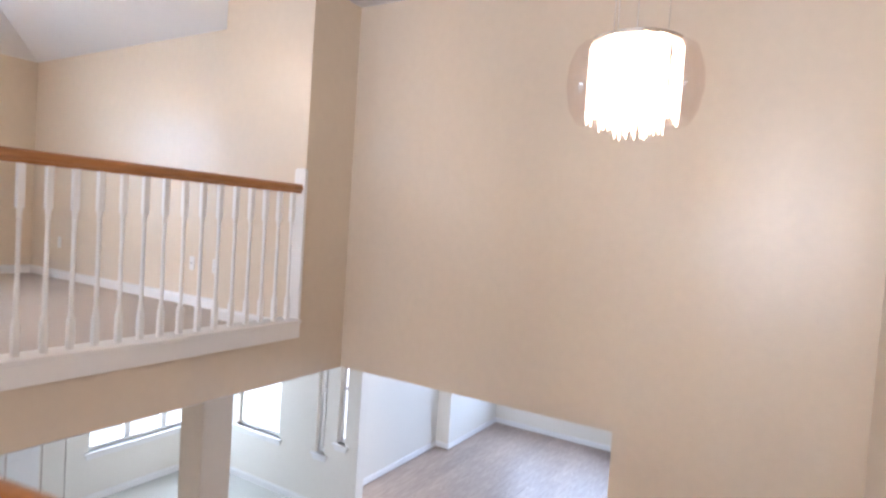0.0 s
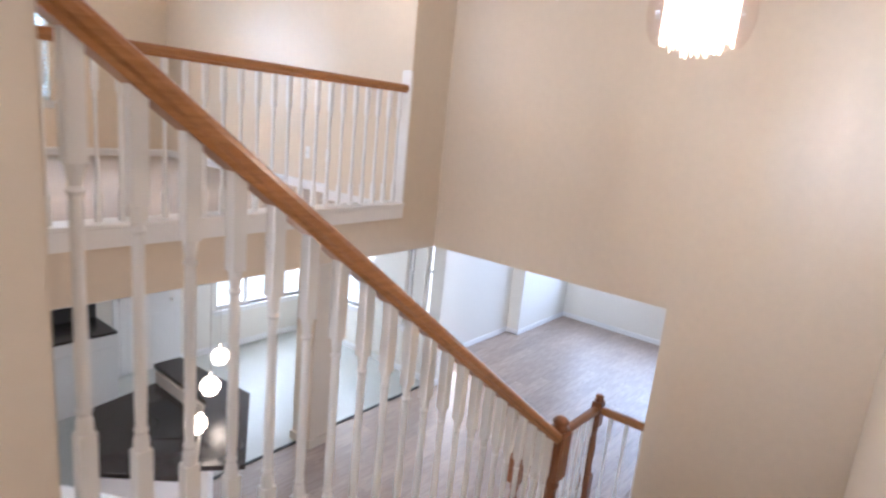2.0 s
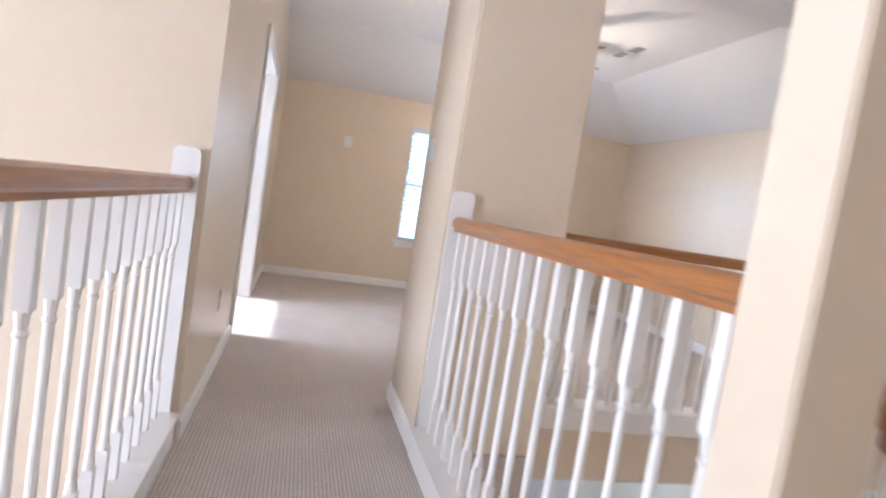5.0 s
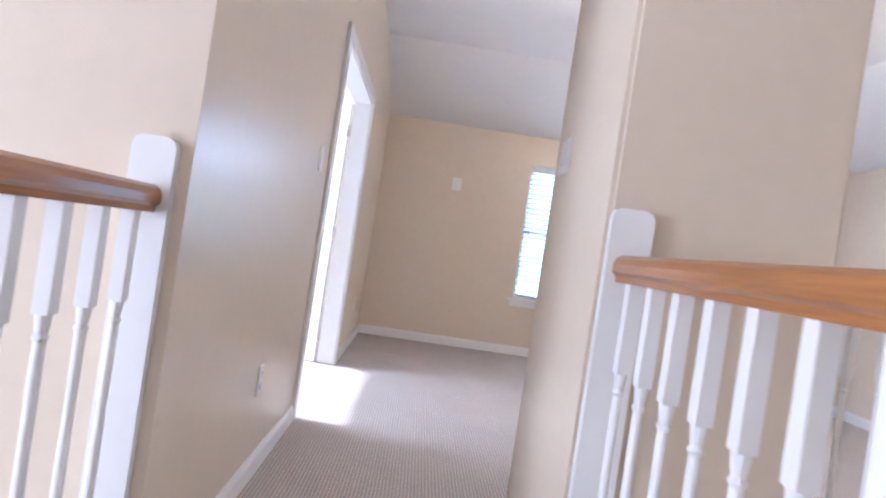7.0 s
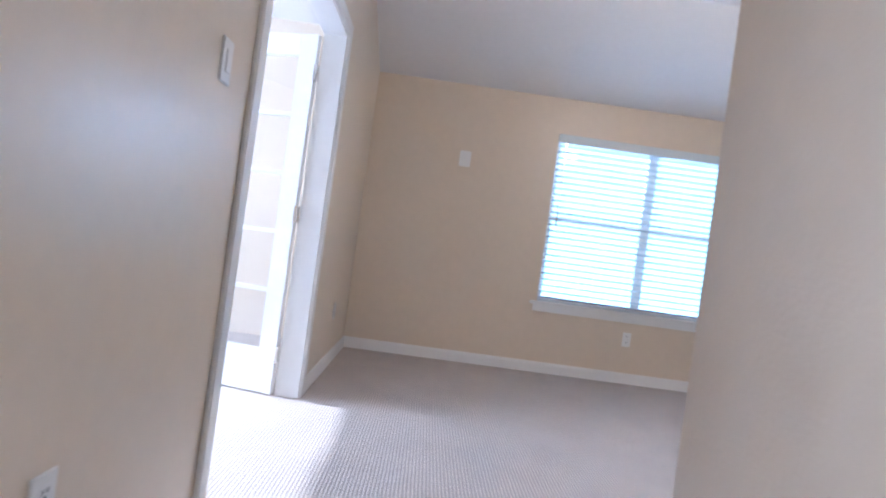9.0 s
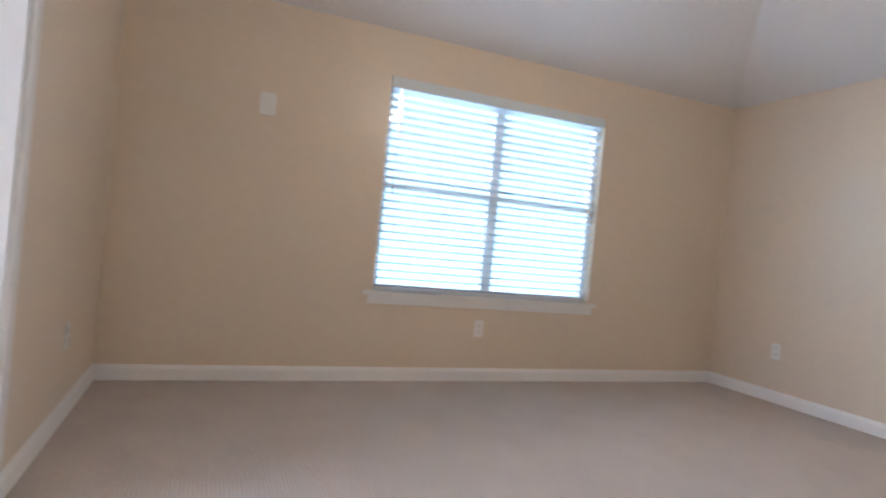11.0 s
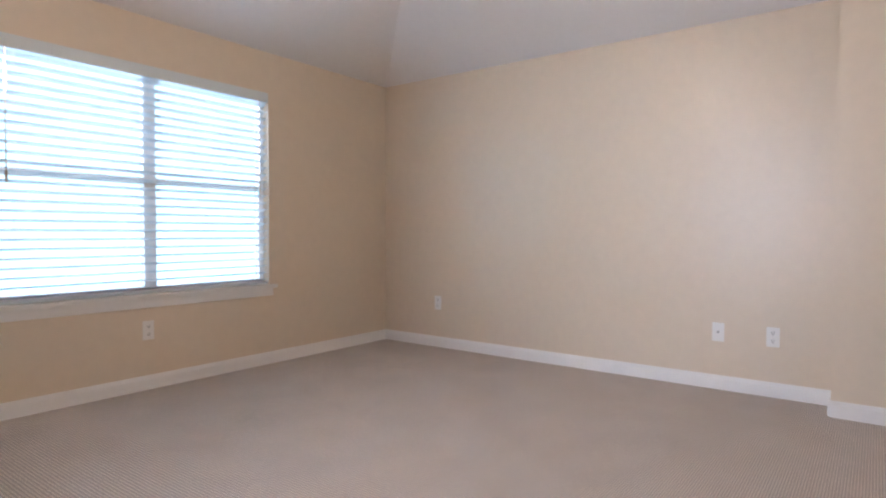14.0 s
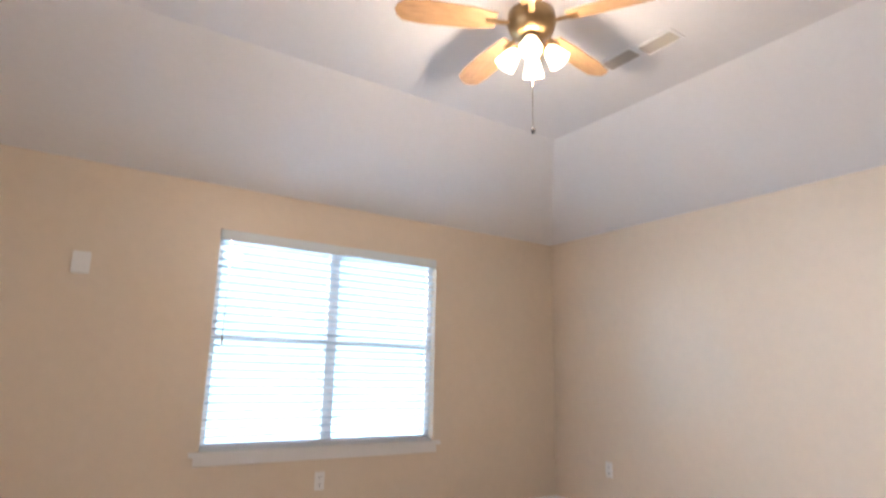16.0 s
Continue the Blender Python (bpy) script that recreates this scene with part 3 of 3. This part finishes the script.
def plate(name, at, turn, kind, label, category):
    """A wall plate; local -y is towards the room."""
    ob = thing(name, at, label, category, "wall plates")
    w, h = (0.036, 0.060) if kind != "double" else (0.060, 0.060)
    part("cover", box(-w, w, -0.007, 0, -h, h, bevel=0.003), M_PLASTIC, ob)
    if kind == "outlet":
        for z in (-0.024, 0.024):
            s = part("socket", box(-0.016, 0.016, -0.0085, -0.006, z - 0.014, z + 0.014, bevel=0.001), M_PLASTIC, ob)
            part("slots", boxes([(-0.008, -0.005, -0.0090, -0.0084, z - 0.002, z + 0.008), (0.005, 0.008, -0.0090, -0.0084, z - 0.002, z + 0.008), (-0.003, 0.003, -0.0090, -0.0084, z - 0.010, z - 0.005)]), M_DARK, s)
    elif kind == "jack":
        part("socket", lathe([(0.006, 0), (0.006, 0.006)], 10), M_DARK, ob).matrix_basis = pose(0, -0.006, 0, 90)
    else:
        for x in ((0,) if kind == "switch" else (-0.024, 0.024)):
            part("rocker", box(x - 0.015, x + 0.015, -0.011, -0.006, -0.031, 0.031, bevel=0.002), M_PLASTIC, ob)
    ob.matrix_world = pose(*at, 0, 0, turn)
    return ob


plate("wall_outlet", (1.88, YW, 0.329), 0, "outlet", "white duplex outlet under the window", "outlet")
plate("wall_outlet", (XG, 7.916, 0.339), -90, "outlet", "white duplex outlet low on the wall", "outlet")
plate("wall_jack", (XG, 5.667, 0.321), -90, "jack", "white cable jack plate low on the wall", "outlet")
plate("wall_outlet", (XG, 5.36, 0.321), -90, "outlet", "white duplex outlet low on the wall", "outlet")
plate("wall_outlet", (XL, 7.78, 0.34), 90, "outlet", "white duplex outlet low on the side wall", "outlet")
plate("wall_outlet", (XL, 4.641, 0.354), 90, "outlet", "white duplex outlet in the hall", "outlet")
plate("light_switch", (XL, 5.19, 1.303), 90, "switch", "white rocker switch beside the doorway", "light switch")
plate("light_switch", (XR, 4.25, 1.319), -90, "double", "white double rocker switch in the hall", "light switch")
chime = thing("door_chime", (0.309, YW, 1.659), "small white door chime box on the wall", "door chime")
part("cover", box(-0.048, 0.048, -0.020, 0, -0.066, 0.066, bevel=0.006), M_PLASTIC, chime)

# ---------------------------------------------------------------- lamps
CH = (2.56, 1.637)
CSIZE, CDROP = 1.1, -0.05
CT = 1.25                                   # top of the shade
chandelier = thing("chandelier", (*CH, 0), "lit round glass chandelier with hanging crystal rods", "chandelier")
g = part("glass_shade", lathe([(0.105, CT), (0.135, CT - 0.010), (0.150, CT - 0.055), (0.153, CT - 0.105), (0.144, CT - 0.160), (0.128, CT - 0.190), (0.125, CT - 0.189), (0.141, CT - 0.159), (0.150, CT - 0.105), (0.147, CT - 0.056), (0.133, CT - 0.013), (0.103, CT - 0.003)], 48), M_GLOBE, chandelier, "clear blown glass drum shade", smooth=True)
g.visible_shadow, g.scale = False, (1.09, 1.09, 1.0)
part("top_disc", lathe([(0.112, CT + 0.001), (0.112, CT + 0.010)], 36), M_CHROME, chandelier, "chrome top disc")
rng = random.Random(3)
rod_a = None
for rad, count, reach in ((0.112, 46, 0.180), (0.078, 30, 0.205), (0.040, 14, 0.222)):
    for i in range(count):
        if rod_a is None:
            k = rod_a = part("crystal_rod", lathe([(0.0007, 0), (0.0020, 0.010), (0.0020, 0.19)], 6), M_CRYSTAL, chandelier, "crystal rod with bulb light put in as its own glow")
        else:
            k = new("crystal_rod", rod_a.data)
            k.parent = chandelier
        a = 2 * math.pi * (i + rng.uniform(-0.2, 0.2)) / count
        low = CT - reach + rng.uniform(-0.016, 0.016)
        k.location = (rad * math.cos(a), rad * math.sin(a), low)
        k.scale = (1, 1, (CT - 0.008 - low) / 0.19)
for i in range(5):
    a = i * 1.2566
    part("bulb", lathe([(0.004, CT - 0.02), (0.010, CT - 0.035), (0.010, CT - 0.075), (0.003, CT - 0.085)], 8, None, (0.06 * math.cos(a), 0.06 * math.sin(a), 0)), M_BULB, chandelier)
for x, y in ((0.07, 0.02), (-0.07, 0.03), (0.02, -0.07), (0.0, 0.06)):
    part("suspension_cable", box(x - 0.0012, x + 0.0012, y - 0.0012, y + 0.0012, CT + 0.01, (ZH - CDROP) / CSIZE), M_CHROME, chandelier)
part("canopy", lathe([(0.08, (ZH - CDROP) / CSIZE - 0.03), (0.09, (ZH - CDROP) / CSIZE)], 24), M_CHROME, chandelier)
lamp = new("chandelier_lamp", bpy.data.lights.new("chandelier_lamp", "POINT"))
lamp.data.energy, lamp.data.color, lamp.data.shadow_soft_size = 24, (1.0, 0.78, 0.54), 0.012
lamp.location = (*CH, CSIZE * (CT - 0.12) + CDROP)
chandelier.location.z, chandelier.scale = CDROP, (CSIZE, CSIZE, CSIZE)

for x, y, z in ((2.90, 5.23, -1.40), (2.555, 4.79, -1.40), (2.20, 4.36, -1.40)):
    pend = thing("pendant_lamp", (x, y, 0), "lit round crystal pendant lamp above the island", "pendant lamp", "island pendants")
    part("globe", lathe([(0.012, z - 0.075), (0.045, z - 0.062), (0.072, z - 0.02), (0.072, z + 0.02), (0.045, z + 0.06), (0.014, z + 0.072)], 16), M_PENDANT, pend, smooth=True)
    part("cap", lathe([(0.02, z + 0.072), (0.014, z + 0.12)], 10), M_CHROME, pend)
    part("cord", lathe([(0.0025, z + 0.12), (0.0025, ZC)], 6), M_CHROME, pend)

# ceiling fan in the loft
FAN = (1.755, 6.20)
fan = thing("ceiling_fan", (*FAN, 0), "brass ceiling fan with oak blades and lit tulip shades", "ceiling fan")
part("canopy", lathe([(0.03, 3.0 - 0.07), (0.065, 3.0 - 0.03), (0.07, 3.0)], 20), M_BRASS, fan, smooth=True)
part("downrod", lathe([(0.011, 2.86), (0.011, 3.0 - 0.06)], 10), M_BRASS, fan)
part("motor", lathe([(0.05, 2.70), (0.10, 2.725), (0.115, 2.77), (0.11, 2.82), (0.06, 2.86), (0.02, 2.87)], 24), M_BRASS, fan, smooth=True)
for i in range(5):
    a = 12 + 72 * i
    bm = prism([(0.17, -0.045), (0.28, -0.062), (0.50, -0.070), (0.60, -0.060), (0.63, -0.03), (0.64, 0.0), (0.63, 0.03), (0.60, 0.060), (0.50, 0.070), (0.28, 0.062), (0.17, 0.045)], 0, 0.007)
    part("blade", bm, M_BLADE, fan, "oak fan blade").matrix_basis = pose(0, 0, 2.765, 12, 0, a)
    part("blade_arm", boxes([(0.09, 0.22, -0.014, 0.014, -0.006, 0.0)], bevel=0.002), M_BRASS, fan).matrix_basis = pose(0, 0, 2.764, 6, 0, a)
part("light_kit", lathe([(0.02, 2.60), (0.05, 2.615), (0.06, 2.65), (0.035, 2.70)], 18), M_BRASS, fan, smooth=True)
for i in range(4):
    a = 45 + 90 * i
    s = part("tulip_shade", lathe([(0.018, 0), (0.034, -0.02), (0.042, -0.055), (0.052, -0.09), (0.049, -0.09), (0.038, -0.055), (0.03, -0.022), (0.014, -0.004)], 16), M_SHADE, fan, "frosted lit glass shade", smooth=True)
    s.matrix_basis = pose(0.075 * math.cos(radians(a)), 0.075 * math.sin(radians(a)), 2.64, 0, 0, a) @ pose(0, 0, 0, 0, -35, 0)
    part("shade_arm", lathe([(0.008, -0.01), (0.008, 0.03)], 8), M_BRASS, fan).matrix_basis = pose(0.06 * math.cos(radians(a)), 0.06 * math.sin(radians(a)), 2.635, 0, 0, a)
part("pull_chain", lathe([(0.0015, 2.25), (0.0015, 2.60)], 6), M_BRASS, fan)
part("pull_knob", lathe([(0.004, 2.222), (0.010, 2.230), (0.010, 2.245), (0.003, 2.253)], 10), M_DARK, fan)
fan.scale = (0.91, 0.91, 0.91)
lamp = new("fan_lamp", bpy.data.lights.new("fan_lamp", "POINT"))
lamp.data.energy, lamp.data.color, lamp.data.shadow_soft_size = 36, (1.0, 0.80, 0.58), 0.08
lamp.location = (*FAN, 2.28)


def vent(x, y, turn):
    ob = thing("ceiling_vent", (x, y, ZV), "white louvred ceiling air vent", "air vent", "ceiling vents")
    part("frame", boxes([(-0.16, 0.16, -0.09, -0.07, -0.012, 0), (-0.16, 0.16, 0.07, 0.09, -0.012, 0), (-0.16, -0.14, -0.07, 0.07, -0.012, 0), (0.14, 0.16, -0.07, 0.07, -0.012, 0)]), M_TRIM, ob)
    part("backing", box(-0.14, 0.14, -0.07, 0.07, -0.003, 0), M_DARK, ob)
    for i in range(7):
        k = part("slat", box(-0.14, 0.14, -0.008, 0.008, -0.001, 0.001), M_VENT, ob)
        k.matrix_basis = pose(0, -0.06 + 0.02 * i, -0.007, 35)
    ob.matrix_world = pose(x, y, ZV, 0, 0, turn)
    ob.scale = (0.68, 0.68, 0.68)


vent(2.57, 6.40, 90)
vent(2.60, 6.18, 90)

# ---------------------------------------------------------------- kitchen
island = thing("kitchen_island", (0, 0, 0), "angled kitchen island with dark granite top and raised bar", "kitchen island")
TOP = [(1.80, 5.05), (2.24, 4.55), (2.74, 5.24), (2.76, 6.10), (2.08, 5.96)]
cx, cy = sum(p[0] for p in TOP) / 5, sum(p[1] for p in TOP) / 5
part("base_cabinet", prism([(cx + (x - cx) * 0.90, cy + (y - cy) * 0.90) for x, y in TOP], ZL, -1.97), M_TRIM, island, "white cabinet base")
part("countertop", prism(TOP, -1.97, -1.93), M_GRANITE, island, "dark polished granite countertop")
part("bar_wall", prism([(2.26, 4.50), (2.34, 4.44), (2.83, 5.20), (2.85, 6.12), (2.765, 6.12), (2.745, 5.24)], ZL, -1.82), M_CREAM, island, "pale raised backsplash wall")
part("bar_top", prism([(2.25, 4.42), (2.50, 4.22), (3.13, 5.12), (3.05, 6.20), (2.79, 6.20), (2.77, 5.23)], -1.82, -1.78), M_GRANITE, island, "dark granite raised bar")
part("sink", prism([(2.30, 5.20), (2.46, 5.06), (2.68, 5.36), (2.68, 5.74), (2.48, 5.74), (2.46, 5.42)], -1.929, -1.922), M_DARK, island, "dark undermount sink bowl")
part("faucet", lathe([(0.022, -1.93), (0.022, -1.90), (0.010, -1.89), (0.010, -1.68), (0.014, -1.66)], 10, None, (2.70, 5.28, 0)), M_CHROME, island, "chrome faucet")
kdoor = thing("kitchen_door", (0, 0, 0), "white six-panel interior door with casing", "door")
part("slab", box(3.35, 4.05, 8.262, 8.298, ZL + 0.01, ZL + 2.02), M_TRIM, kdoor)
for x in (3.43, 3.73):
    for a, b in ((0.18, 0.78), (0.90, 1.50), (1.62, 1.90)):
        part("panel", box(x, x + 0.24, 8.254, 8.262, ZL + a, ZL + b, bevel=0.006), M_TRIM, kdoor)
part("casing", boxes([(3.27, 3.345, 8.27, 8.299, ZL, ZL + 2.1), (4.055, 4.13, 8.27, 8.299, ZL, ZL + 2.1), (3.345, 4.055, 8.27, 8.299, ZL + 2.03, ZL + 2.1)]), M_TRIM, kdoor)
part("knob", lathe([(0.012, 0), (0.012, 0.03), (0.027, 0.04), (0.024, 0.06)], 12), M_CHROME, kdoor).matrix_basis = pose(3.99, 8.262, ZL + 0.95, 90)
stove = thing("kitchen_range", (0, 0, 0), "white freestanding range with black cooktop", "range")
part("body", box(2.35, 3.05, 7.62, 8.28, ZL, -1.98, bevel=0.01), M_PLASTIC, stove)
part("cooktop", box(2.35, 3.05, 7.62, 8.28, -1.98, -1.95), M_GRANITE, stove, "black cooktop")
part("control_panel", box(2.35, 3.05, 8.20, 8.28, -1.95, -1.78), M_DARK, stove)
part("oven_door", box(2.39, 3.01, 7.60, 7.62, -2.75, -2.12, bevel=0.004), M_PLASTIC, stove)

# floor planks of the lower storey, laid along x with staggered ends
floor_low, floor_fam = bpy.data.objects["floor_lower"], bpy.data.objects["floor_family"]
plank_meshes = {}


def plank(x0, x1, y0, parent):
    length = round(x1 - x0, 3)
    if length not in plank_meshes:
        bm = box(0.001, length - 0.001, 0.001, 0.187, 0, 0.011)
        me = bpy.data.meshes.new("plank")
        bmesh.ops.recalc_face_normals(bm, faces=bm.faces[:])
        bm.to_mesh(me)
        bm.free()
        me.materials.append(M_PLANK)
        plank_meshes[length] = me
    k = new("plank", plank_meshes[length])
    k.location = (x0, y0, ZL - 0.012)
    k.parent = parent


for row in range(21):
    y = 1.60 + 0.188 * row
    x = 2.75 - (0.0, 0.42, 0.84)[row % 3]
    while x < 10.6:
        end = min(x + 1.26, 10.79)
        if end > 3.0 and not (y < 2.75 and x < 5.1):
            plank(x, end, y, floor_low)
        x = end
